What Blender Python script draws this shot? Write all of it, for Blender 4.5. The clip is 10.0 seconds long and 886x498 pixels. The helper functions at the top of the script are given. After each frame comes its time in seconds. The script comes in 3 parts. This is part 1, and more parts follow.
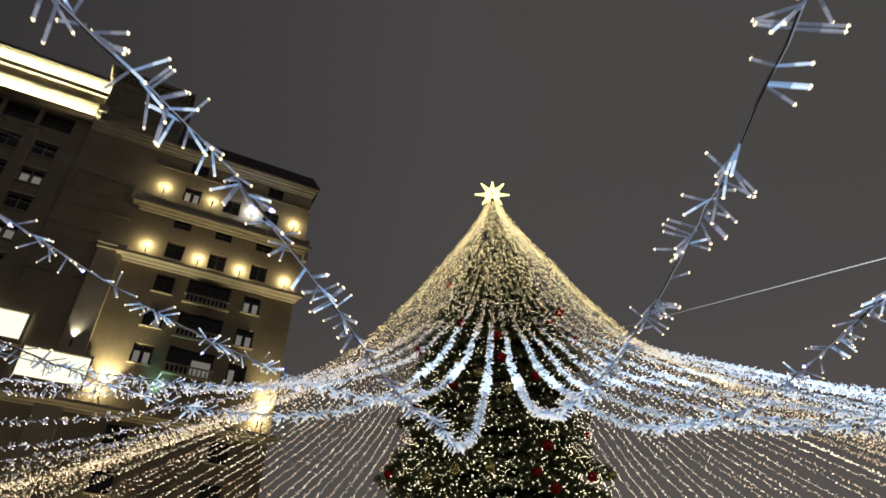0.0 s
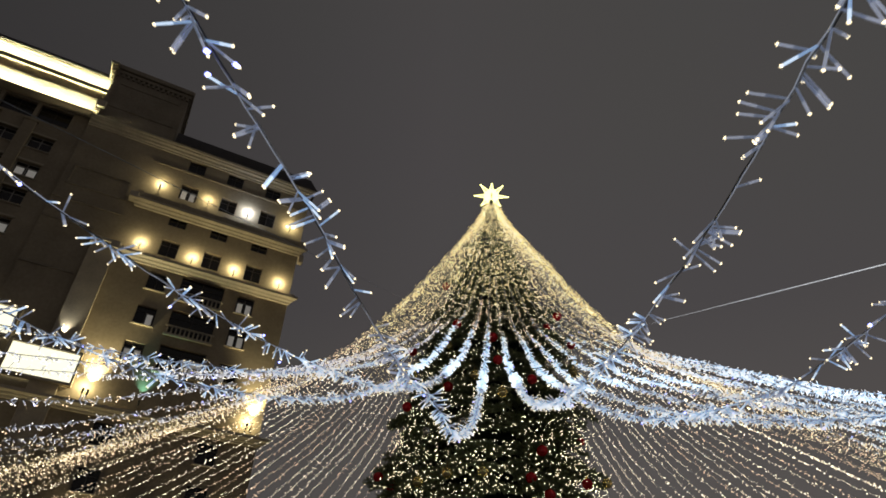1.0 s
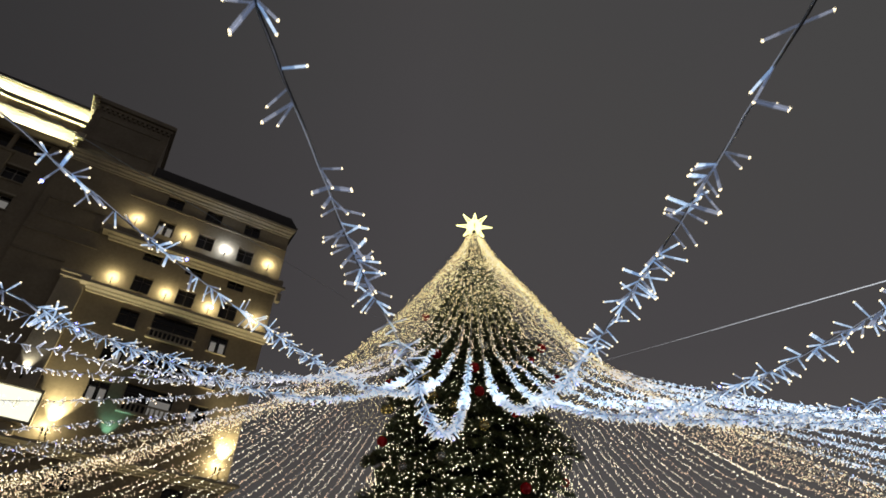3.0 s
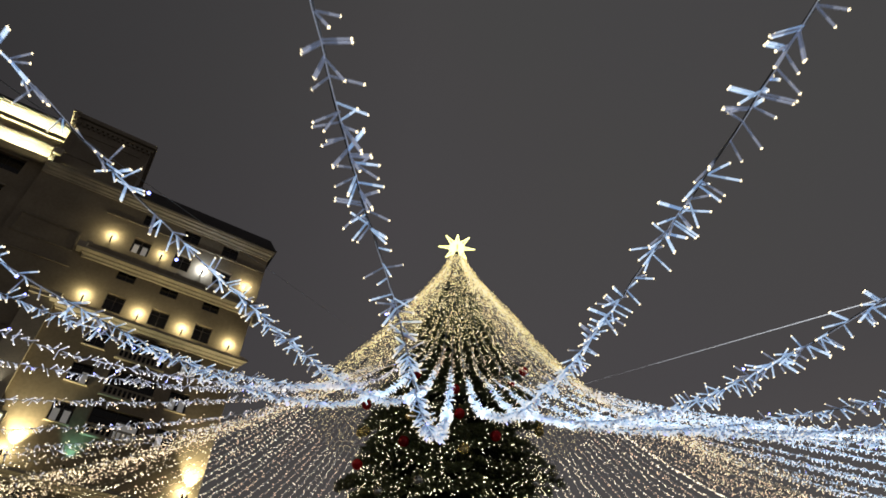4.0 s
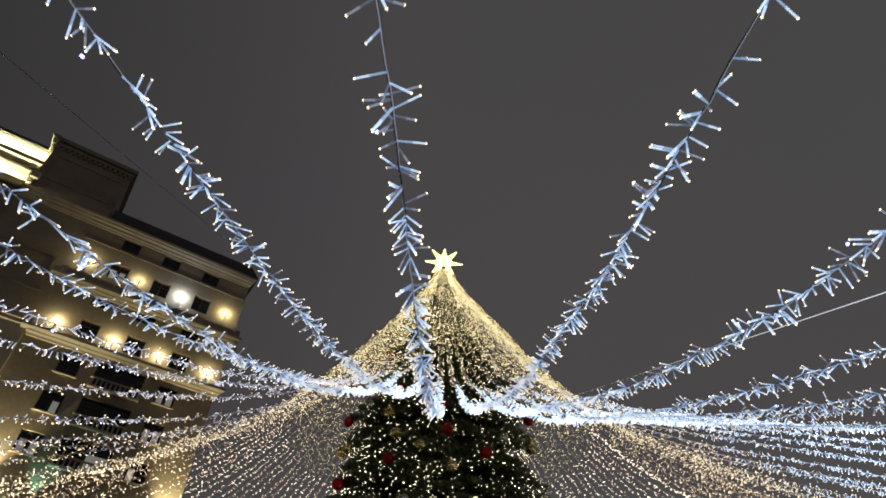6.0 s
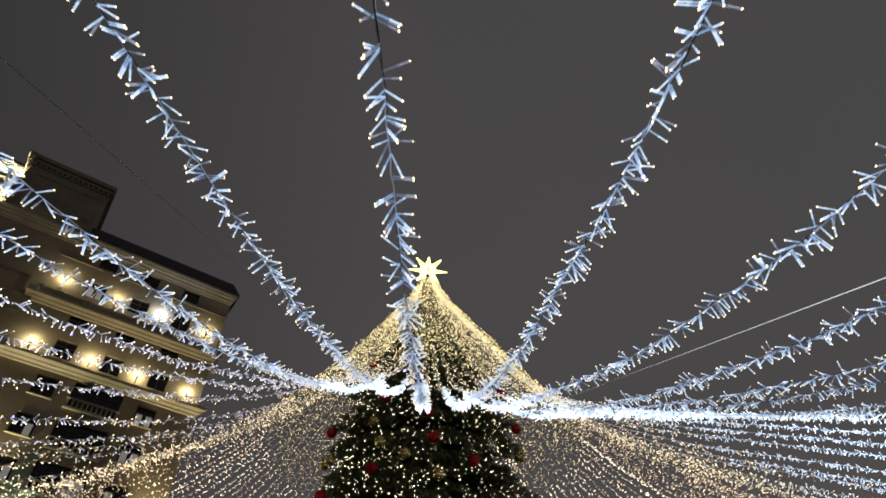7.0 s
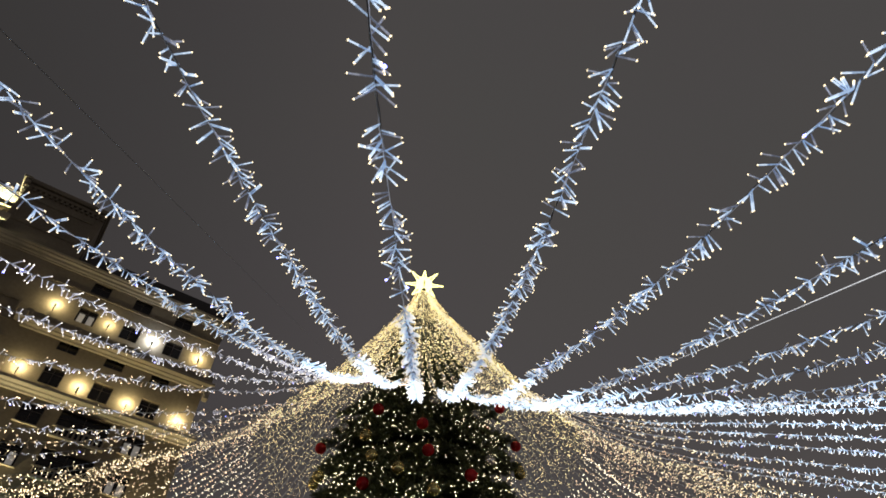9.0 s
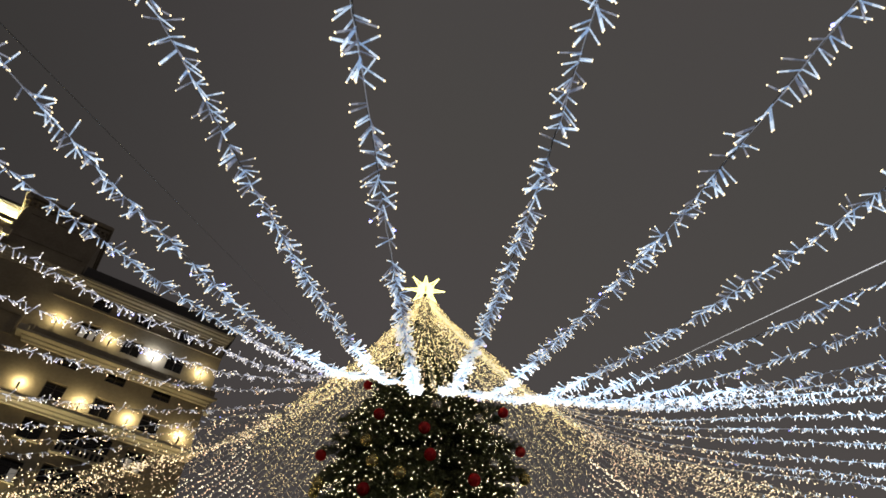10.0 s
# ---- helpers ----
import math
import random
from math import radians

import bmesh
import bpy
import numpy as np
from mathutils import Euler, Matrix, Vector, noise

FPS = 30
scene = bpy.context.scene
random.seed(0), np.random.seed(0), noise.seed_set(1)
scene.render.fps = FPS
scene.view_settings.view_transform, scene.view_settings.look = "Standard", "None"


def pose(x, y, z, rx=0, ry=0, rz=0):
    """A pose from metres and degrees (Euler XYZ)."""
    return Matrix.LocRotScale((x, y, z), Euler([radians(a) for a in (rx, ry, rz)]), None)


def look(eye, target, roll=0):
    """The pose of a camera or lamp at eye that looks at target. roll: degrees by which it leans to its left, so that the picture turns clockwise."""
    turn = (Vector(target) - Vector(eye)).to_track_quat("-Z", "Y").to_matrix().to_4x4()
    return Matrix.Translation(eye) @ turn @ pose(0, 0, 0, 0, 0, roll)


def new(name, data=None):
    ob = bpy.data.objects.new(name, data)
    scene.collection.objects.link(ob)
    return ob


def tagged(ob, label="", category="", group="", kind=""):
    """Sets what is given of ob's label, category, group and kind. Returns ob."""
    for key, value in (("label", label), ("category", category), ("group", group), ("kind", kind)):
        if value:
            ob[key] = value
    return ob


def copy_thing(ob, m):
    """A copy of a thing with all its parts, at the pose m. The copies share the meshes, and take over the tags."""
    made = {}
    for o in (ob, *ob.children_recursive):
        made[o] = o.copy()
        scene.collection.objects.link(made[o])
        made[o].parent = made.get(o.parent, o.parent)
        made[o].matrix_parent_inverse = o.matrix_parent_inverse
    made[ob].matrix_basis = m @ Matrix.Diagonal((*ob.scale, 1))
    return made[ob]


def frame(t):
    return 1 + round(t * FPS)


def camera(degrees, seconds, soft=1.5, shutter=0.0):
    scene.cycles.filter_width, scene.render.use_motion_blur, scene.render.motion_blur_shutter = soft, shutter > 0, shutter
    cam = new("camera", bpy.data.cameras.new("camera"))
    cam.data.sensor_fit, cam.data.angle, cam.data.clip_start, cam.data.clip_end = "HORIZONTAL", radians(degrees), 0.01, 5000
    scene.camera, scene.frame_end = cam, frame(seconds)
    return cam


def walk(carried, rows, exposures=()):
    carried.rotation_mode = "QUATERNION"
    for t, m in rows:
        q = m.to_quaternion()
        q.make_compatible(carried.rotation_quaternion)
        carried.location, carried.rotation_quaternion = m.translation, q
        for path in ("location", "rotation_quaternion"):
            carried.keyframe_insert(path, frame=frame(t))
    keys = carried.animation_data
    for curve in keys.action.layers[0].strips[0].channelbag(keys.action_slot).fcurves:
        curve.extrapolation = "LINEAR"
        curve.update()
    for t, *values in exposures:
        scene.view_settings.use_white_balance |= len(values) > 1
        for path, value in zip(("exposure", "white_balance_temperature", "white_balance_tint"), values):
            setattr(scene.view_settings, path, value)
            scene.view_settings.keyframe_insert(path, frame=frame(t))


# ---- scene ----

cam = camera(68.7, 10.0, soft=1.75, shutter=0.28)
PATH = [
    (0, (-0.033, 0.208, 1.724), (-0.06, 1.842, 2.877), 1.7),
    (0.5, (-0.028, 0.524, 1.722), (-0.065, 2.154, 2.88), 4.1),
    (1, (-0.072, 0.864, 1.723), (-0.088, 2.484, 2.897), 3.0),
    (1.5, (-0.077, 1.175, 1.743), (-0.06, 2.782, 2.934), 1.9),
    (2, (-0.032, 1.554, 1.722), (-0.015, 3.135, 2.947), 2.4),
    (2.5, (0.0, 1.907, 1.713), (0.016, 3.465, 2.967), 2.8),
    (4, (-0.093, 2.902, 1.665), (-0.004, 4.366, 3.025), 2.9),
    (4.5, (-0.093, 3.258, 1.661), (0.004, 4.701, 3.043), 3.1),
    (5, (-0.105, 3.655, 1.655), (-0.002, 5.079, 3.056), 2.8),
    (5.5, (-0.086, 3.996, 1.666), (0.023, 5.403, 3.084), 2.7),
    (7, (-0.005, 5.05, 1.682), (0.167, 6.39, 3.156), -0.2),
    (7.5, (0.091, 5.413, 1.688), (0.263, 6.734, 3.179), -0.5),
    (8, (0.163, 5.732, 1.709), (0.333, 7.04, 3.212), -0.8),
    (8.5, (0.161, 6.07, 1.709), (0.331, 7.358, 3.229), -0.2),
    (9, (0.211, 6.378, 1.703), (0.381, 7.64, 3.245), -0.3),
    (9.5, (0.263, 6.663, 1.699), (0.432, 7.907, 3.256), -0.8),
    (10, (0.362, 6.942, 1.693), (0.519, 8.171, 3.263), -0.6),
]
walk(cam, [(t, look(eye, target, roll)) for t, eye, target, roll in PATH],
     exposures=[(0.0, -0.03, 6470, 10), (2.5, -0.07, 6300, 10.5), (5.5, -0.03, 6250, 11.5), (7.5, 0.01, 6350, 11.5), (9.0, 0.02, 6540, 12), (10.0, 0.03, 6720, 11.5)])

# ---- light ----
world = bpy.data.worlds.new("night_sky")
scene.world = world
world.use_nodes = True
wn, wl = world.node_tree.nodes, world.node_tree.links
wn.clear()
w_out, w_bg = wn.new("ShaderNodeOutputWorld"), wn.new("ShaderNodeBackground")
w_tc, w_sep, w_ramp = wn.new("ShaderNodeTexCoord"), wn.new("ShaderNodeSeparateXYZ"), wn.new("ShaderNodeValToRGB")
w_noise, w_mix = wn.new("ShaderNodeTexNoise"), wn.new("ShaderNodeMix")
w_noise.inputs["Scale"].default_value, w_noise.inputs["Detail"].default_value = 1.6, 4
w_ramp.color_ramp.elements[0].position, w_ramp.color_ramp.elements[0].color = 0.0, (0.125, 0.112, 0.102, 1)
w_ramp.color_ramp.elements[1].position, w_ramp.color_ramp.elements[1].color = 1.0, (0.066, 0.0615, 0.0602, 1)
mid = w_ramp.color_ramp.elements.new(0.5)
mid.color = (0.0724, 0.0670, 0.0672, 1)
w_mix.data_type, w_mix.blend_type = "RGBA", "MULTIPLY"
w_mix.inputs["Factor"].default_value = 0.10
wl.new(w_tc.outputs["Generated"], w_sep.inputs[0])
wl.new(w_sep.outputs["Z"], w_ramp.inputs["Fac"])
wl.new(w_tc.outputs["Generated"], w_noise.inputs["Vector"])
wl.new(w_ramp.outputs["Color"], w_mix.inputs["A"])
wl.new(w_noise.outputs["Color"], w_mix.inputs["B"])
# the sky is dimmed on one side to stand in for lens vignetting
w_side, w_dim = wn.new("ShaderNodeMapRange"), wn.new("ShaderNodeVectorMath")
w_side.inputs["From Min"].default_value, w_side.inputs["From Max"].default_value = -0.7, -0.02
w_side.inputs["To Min"].default_value, w_side.inputs["To Max"].default_value = 0.46, 1.0
w_dim.operation = "SCALE"
wl.new(w_sep.outputs["X"], w_side.inputs["Value"])
wl.new(w_mix.outputs["Result"], w_dim.inputs[0])
wl.new(w_side.outputs["Result"], w_dim.inputs["Scale"])
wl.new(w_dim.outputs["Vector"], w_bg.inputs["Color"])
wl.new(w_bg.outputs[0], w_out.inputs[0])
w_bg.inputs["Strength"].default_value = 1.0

# ---- materials ----
def material(name, colour, rough=0.8, metal=0.0, vary=0.25, scale=3.0, fine=40.0, bump=0.0, per_object=0.0):
    m = bpy.data.materials.new(name)
    m.use_nodes = True
    nt = m.node_tree
    b = nt.nodes["Principled BSDF"]
    tc = nt.nodes.new("ShaderNodeTexCoord")
    big, small = nt.nodes.new("ShaderNodeTexNoise"), nt.nodes.new("ShaderNodeTexNoise")
    big.inputs["Scale"].default_value, big.inputs["Detail"].default_value = scale, 6
    small.inputs["Scale"].default_value, small.inputs["Detail"].default_value = fine, 3
    nt.links.new(tc.outputs["Object"], big.inputs["Vector"])
    nt.links.new(tc.outputs["Object"], small.inputs["Vector"])
    ramp = nt.nodes.new("ShaderNodeValToRGB")
    lo, hi = 1 - vary, 1 + vary
    ramp.color_ramp.elements[0].position, ramp.color_ramp.elements[1].position = 0.3, 0.7
    ramp.color_ramp.elements[0].color = (*[min(1, c * lo) for c in colour], 1)
    ramp.color_ramp.elements[1].color = (*[min(1, c * hi) for c in colour], 1)
    add = nt.nodes.new("ShaderNodeMix")
    add.inputs["Factor"].default_value = 0.35
    nt.links.new(big.outputs["Fac"], add.inputs["A"])
    nt.links.new(small.outputs["Fac"], add.inputs["B"])
    nt.links.new(add.outputs["Result"], ramp.inputs["Fac"])
    last = ramp.outputs["Color"]
    if per_object:
        info, hsv = nt.nodes.new("ShaderNodeObjectInfo"), nt.nodes.new("ShaderNodeHueSaturation")
        rng = nt.nodes.new("ShaderNodeMapRange")
        rng.inputs["To Min"].default_value, rng.inputs["To Max"].default_value = 1 - per_object, 1 + per_object
        nt.links.new(info.outputs["Random"], rng.inputs["Value"])
        nt.links.new(rng.outputs["Result"], hsv.inputs["Value"])
        nt.links.new(last, hsv.inputs["Color"])
        last = hsv.outputs["Color"]
    nt.links.new(last, b.inputs["Base Color"])
    b.inputs["Roughness"].default_value, b.inputs["Metallic"].default_value = rough, metal
    if bump:
        bp = nt.nodes.new("ShaderNodeBump")
        bp.inputs["Strength"].default_value, bp.inputs["Distance"].default_value = bump, 0.05
        nt.links.new(small.outputs["Fac"], bp.inputs["Height"])
        nt.links.new(bp.outputs["Normal"], b.inputs["Normal"])
    return m


def glow(name, colour, strength, sampled=False, vary=0.0):
    m = bpy.data.materials.new(name)
    m.use_nodes = True
    nt = m.node_tree
    b = nt.nodes["Principled BSDF"]
    b.inputs["Base Color"].default_value = (*[0.3 + 0.5 * c for c in colour], 1)
    b.inputs["Roughness"].default_value = 0.3
    b.inputs["Emission Color"].default_value = (*colour, 1)
    b.inputs["Emission Strength"].default_value = strength
    if vary:
        geo = nt.nodes.new("ShaderNodeNewGeometry")
        rng = nt.nodes.new("ShaderNodeMapRange")
        rng.inputs["To Min"].default_value, rng.inputs["To Max"].default_value = strength * (1 - vary), strength * (1 + vary)
        nt.links.new(geo.outputs["Random Per Island"], rng.inputs["Value"])
        nt.links.new(rng.outputs["Result"], b.inputs["Emission Strength"])
    m.cycles.emission_sampling = "AUTO" if sampled else "NONE"
    return m


STONE = material("facade_stone", (0.35, 0.295, 0.21), 0.85, vary=0.28, scale=0.22, fine=2.5, bump=0.3)
STONE_DARK = material("attic_stone", (0.31, 0.265, 0.20), 0.85, vary=0.3, scale=0.3, fine=3.0, bump=0.3)
STONE_PALE = material("cornice_stone", (0.52, 0.46, 0.35), 0.8, vary=0.22, scale=0.5, fine=5.0, bump=0.2)
ROOF = material("roof_sheet", (0.06, 0.055, 0.055), 0.6, vary=0.3, scale=0.4, fine=4.0)
FRAME = material("window_paint", (0.5, 0.48, 0.44), 0.5, vary=0.15)
DARK_FRAME = material("dark_window_paint", (0.05, 0.04, 0.035), 0.5, vary=0.2)
BLACK = material("black_metal", (0.02, 0.02, 0.02), 0.5, vary=0.2)
DARK_LEAD = material("dark_cable_lead", (0.05, 0.055, 0.065), 0.3, vary=0.3, scale=8)
# glow stands in for light falling on the white guy cable
GUY_GLOW = glow("white_rope_light", (0.93, 0.96, 1.0), 0.85)
STEEL = material("galvanised_cable", (0.78, 0.78, 0.78), 0.5, 0.3, vary=0.2, scale=6)
WIRE = material("grey_wire", (0.36, 0.40, 0.42), 0.3, vary=0.3, scale=8)
CLEAR = material("clear_cable", (0.72, 0.77, 0.82), 0.25, vary=0.2, scale=8)
CLEAR.node_tree.nodes["Principled BSDF"].inputs["Transmission Weight"].default_value = 0.55
CLEAR.node_tree.nodes["Principled BSDF"].inputs["IOR"].default_value = 1.3
GRANITE = material("granite_paving", (0.16, 0.15, 0.145), 0.55, vary=0.3, scale=0.6, fine=30.0, bump=0.15)
NEEDLE = material("fir_needles", (0.078, 0.092, 0.034), 0.6, vary=0.45, scale=1.2, fine=14.0)
CORE = material("dark_core_blocker", (0.012, 0.018, 0.010), 0.9, vary=0.3)
BARK = material("brown_bark", (0.09, 0.06, 0.04), 0.9, vary=0.3, bump=0.5)
RED = material("red_bauble_lacquer", (0.48, 0.010, 0.014), 0.10, 0.35, vary=0.12, per_object=0.25)
GOLD = material("gold_bauble_lacquer", (0.80, 0.66, 0.27), 0.10, 0.9, vary=0.15, per_object=0.3)
SILVER = material("silver_bauble_lacquer", (0.78, 0.77, 0.68), 0.08, 0.92, vary=0.15, per_object=0.3)
GLASS = bpy.data.materials.new("window_glass")
GLASS.use_nodes = True
gb = GLASS.node_tree.nodes["Principled BSDF"]
gb.inputs["Base Color"].default_value = (0.015, 0.014, 0.013, 1)
gb.inputs["Roughness"].default_value = 0.08
# room light behind the curtains is put in as their own glow
CURTAIN = glow("lit_curtain", (1.0, 0.95, 0.85), 0.13)
SHAFT_COLD = glow("cold_led_stick", (0.50, 0.73, 1.0), 1.7, vary=0.6)
# these two glow in place of light the cables catch from the LEDs
LEAD_GLOW = glow("pale_lead_glow", (0.78, 0.84, 1.0), 0.24)
CABLE_GLOW = glow("clear_cable_glow", (0.72, 0.82, 1.0), 0.26)
SHAFT_NEAR = glow("cold_led_stick_clear", (0.50, 0.70, 1.0), 0.55)
SHAFT_BLUE = glow("blue_led_stick_clear", (0.40, 0.62, 1.0), 0.5)
SHAFT_PALE = glow("pale_led_stick", (0.78, 0.82, 1.0), 0.62, vary=0.7)
SHAFT_MID = glow("mid_led_stick_clear", (0.56, 0.75, 1.0), 0.8)
SHAFT_DIM = glow("dim_led_stick_clear", (0.55, 0.66, 0.95), 0.14)
NECK_NEAR = glow("led_stick_neck_clear", (0.64, 0.80, 1.0), 1.0)
NECK_DIM = glow("led_stick_neck_dim", (0.72, 0.78, 0.98), 0.3)
NECK_COLD = glow("cold_led_neck", (0.66, 0.82, 1.0), 2.2, vary=0.5)
TIP_BLUE = glow("blue_led_tip", (0.25, 0.28, 1.0), 7.0)
TIP_COLD = glow("cold_led_tip", (1.0, 0.93, 0.84), 4.0, sampled=True, vary=0.5)
TIP_NEAR = glow("clear_led_tip", (1.0, 0.82, 0.50), 2.8, sampled=True)
SHAFT_WARM = glow("warm_led_stick", (1.0, 0.80, 0.36), 0.12, vary=0.5)
TIP_WARM = glow("warm_led_tip", (1.0, 0.80, 0.50), 5.8, vary=0.85)
TIP_GOLD = glow("golden_led_tip", (1.0, 0.81, 0.38), 6.0, vary=0.85)
TIP_BACK = glow("far_led_tip", (1.0, 0.86, 0.60), 8.5, vary=0.85)
TIP_COPPER = glow("copper_led_tip", (1.0, 0.70, 0.44), 5.5, vary=0.8)
TREE_LED = glow("tree_led", (1.0, 0.86, 0.52), 9.5, sampled=True, vary=0.7)
STAR_GLOW = glow("star_glow", (1.0, 0.97, 0.45), 1.9, sampled=True)
STAR_EDGE = glow("star_edge_tube", (1.0, 0.96, 0.36), 3.4)
STAR_FILL = glow("star_fill", (1.0, 0.93, 0.25), 0.55, sampled=True)
LIT_WALL_GLOW = glow("lit_wall_glow", (1.0, 0.95, 0.68), 1.3, sampled=True)
STRIP_GLOW = glow("cornice_led_strip", (1.0, 0.97, 0.60), 165.0, sampled=True)


# ---- mesh helpers ----
def part(name, bm, mat, parent=None, label=""):
    me = bpy.data.meshes.new(name)
    bm.to_mesh(me)
    bm.free()
    for m in (mat if isinstance(mat, (list, tuple)) else [mat]):
        me.materials.append(m)
    ob = new(name, me)
    ob.parent = parent
    return tagged(ob, label)


def arrays(name, verts, faces, mats, index=None, parent=None, label=""):
    """One mesh object from arrays of corners and triangles."""
    me = bpy.data.meshes.new(name)
    verts, faces = np.asarray(verts, dtype=np.float32), np.asarray(faces, dtype=np.int32)
    me.vertices.add(len(verts))
    me.vertices.foreach_set("co", verts.ravel())
    me.loops.add(faces.size)
    me.loops.foreach_set("vertex_index", faces.ravel())
    me.polygons.add(len(faces))
    me.polygons.foreach_set("loop_start", np.arange(0, faces.size, 3, dtype=np.int32))
    for m in mats:
        me.materials.append(m)
    if index is not None:
        me.polygons.foreach_set("material_index", np.asarray(index, dtype=np.int32))
    me.update(calc_edges=True)
    ob = new(name, me)
    ob.parent = parent
    return tagged(ob, label)


def box(bm, x0, x1, y0, y1, z0, z1, bevel=0.0):
    ret = bmesh.ops.create_cube(bm, size=1.0, matrix=Matrix.Translation(((x0 + x1) / 2, (y0 + y1) / 2, (z0 + z1) / 2)) @ Matrix.Diagonal((abs(x1 - x0), abs(y1 - y0), abs(z1 - z0), 1)))
    if bevel:
        edges = list({e for v in ret["verts"] for e in v.link_edges})
        bmesh.ops.bevel(bm, geom=edges, offset=bevel, segments=1, affect="EDGES")
    return bm


def boxes(*rows):
    bm = bmesh.new()
    for r in rows:
        box(bm, *r)
    return bm


def tube(points, radius, sides=5, twist=0.0, offset=0.0, phase=0.0):
    """Corners and triangles of a tube along points, wound round its line by offset."""
    p = np.asarray(points, dtype=float)
    t = np.gradient(p, axis=0)
    t /= np.linalg.norm(t, axis=1)[:, None]
    side = np.cross(t, (0, 0, 1.0))
    side /= np.maximum(np.linalg.norm(side, axis=1), 1e-6)[:, None]
    up = np.cross(side, t)
    if offset:
        a = np.arange(len(p)) * twist + phase
        p = p + offset * (np.cos(a)[:, None] * side + np.sin(a)[:, None] * up)
    ang = np.arange(sides) * 2 * math.pi / sides
    v = (p[:, None, :] + radius * (np.cos(ang)[None, :, None] * side[:, None, :] + np.sin(ang)[None, :, None] * up[:, None, :])).reshape(-1, 3)
    i, j = np.meshgrid(np.arange(len(p) - 1), np.arange(sides), indexing="ij")
    a, b = i * sides + j, i * sides + (j + 1) % sides
    c, d = a + sides, b + sides
    return v, np.concatenate([np.stack([a, b, d], -1).reshape(-1, 3), np.stack([a, d, c], -1).reshape(-1, 3)])


def merge(pieces):
    vs, fs, n = [], [], 0
    for v, fc in pieces:
        vs.append(v)
        fs.append(np.asarray(fc) + n)
        n += len(v)
    return np.concatenate(vs), np.concatenate(fs)


def profile_run(bm, prof, x0, x1, mitre0=0.0, mitre1=0.0):
    """A moulding: the profile (y out, z up) run along x with its ends closed; a mitre returns it round the corner."""
    ends = []
    for x, s, mit in ((x0, -1, mitre0), (x1, 1, mitre1)):
        ends.append([bm.verts.new((x + s * mit * max(y, 0), y, z)) for y, z in prof])
    n = len(prof)
    for k in range(n):
        bm.faces.new((ends[0][k], ends[0][(k + 1) % n], ends[1][(k + 1) % n], ends[1][k]))
    bm.faces.new(ends[0][::-1])
    bm.faces.new(ends[1])
    return bm


def wall_sheet(x0, x1, z0, z1, openings, depth, y=0.0, closed=True):
    """A wall front with real openings: faces round them and reveals that go back by depth, closed at the rear."""
    bm = bmesh.new()
    xs = sorted({x0, x1, *[v for o in openings for v in o[:2]]})
    zs = sorted({z0, z1, *[v for o in openings for v in o[2:]]})
    for a, b in zip(xs, xs[1:]):
        for c, d in zip(zs, zs[1:]):
            mx, mz = (a + b) / 2, (c + d) / 2
            if not any(o[0] < mx < o[1] and o[2] < mz < o[3] for o in openings):
                bm.faces.new([bm.verts.new(v) for v in ((a, y, c), (a, y, d), (b, y, d), (b, y, c))])
    for a, b, c, d in openings:
        q = ((a, c), (b, c), (b, d), (a, d))
        for (p, r), (s, t) in zip(q, q[1:] + q[:1]):
            bm.faces.new([bm.verts.new(v) for v in ((p, y, r), (s, y, t), (s, y - depth, t), (p, y - depth, r))])
    back = [bm.verts.new(v) for v in ((x0, y - depth - 0.25, z0), (x1, y - depth - 0.25, z0), (x1, y - depth - 0.25, z1), (x0, y - depth - 0.25, z1))]
    front = [bm.verts.new(v) for v in ((x0, y, z0), (x1, y, z0), (x1, y, z1), (x0, y, z1))]
    if closed:
        bm.faces.new(back)
    for k in range(4):
        bm.faces.new((front[k], front[(k + 1) % 4], back[(k + 1) % 4], back[k]))
    bmesh.ops.remove_doubles(bm, verts=bm.verts, dist=0.0005)
    return bm


# ---- ground ----
ground = part("ground", boxes((-900, 900, -900, 900, -0.5, 0.0)), GRANITE)
tagged(ground, "wide plaza of grey granite paving", "ground", kind="structure")

# ---- hotel building on the far side of the square ----
hotel = new("hotel_building")
tagged(hotel, "beige stone hotel with lit cornices and wall lamps", "building")
hotel.matrix_world = pose(-24.87, 77.0, 0, 0, 0, 206.89)
COLS, ROWZ = (13.5, 7.95, 2.25), (64.85, 60.05, 55.25, 50.4)
LOW = (45.2, 40.3, 35.4)
WIN_W, WIN_H = 2.3, 2.5
CORNER = -3.25
wing_open = [(c - WIN_W / 2, c + WIN_W / 2, z - (1.0 if z == 64.85 else WIN_H / 2), z + (1.0 if z == 64.85 else WIN_H / 2)) for c in COLS for z in ROWZ]
wing_open += [(c - WIN_W / 2, c + WIN_W / 2, z - WIN_H / 2, z + WIN_H / 2) for c in (COLS[0], COLS[2]) for z in LOW + (25.3, 20.4)]
LOGGIA = [(5.2, 10.7, z - 1.6, z + 1.8) for z in LOW]
wing = part("wall", wall_sheet(CORNER, 19.2, 0, 67.4, wing_open + LOGGIA, 0.55), STONE, hotel)
part("wall", boxes((19.2, 28.6, -12, 0.0, 0, 68.3), (CORNER, 19.2, -12, -0.82, 0, 67.4)), STONE, hotel)
LEFT_OPEN = [(c - 1.4, c + 1.4, z - 1.15, z + 1.15) for c in (32.6, 37.0, 41.4, 45.8) for z in (60.5, 56.0, 51.7, 47.4, 43.1, 38.8)]
LEFT_OPEN += [(c - 2.0, c + 1.9, 64.2, 66.9) for c in (32.7, 37.1, 41.5, 45.9)]
part("wall", wall_sheet(28.6, 52, 0, 67.5, LEFT_OPEN, 0.7, -0.4), STONE, hotel)
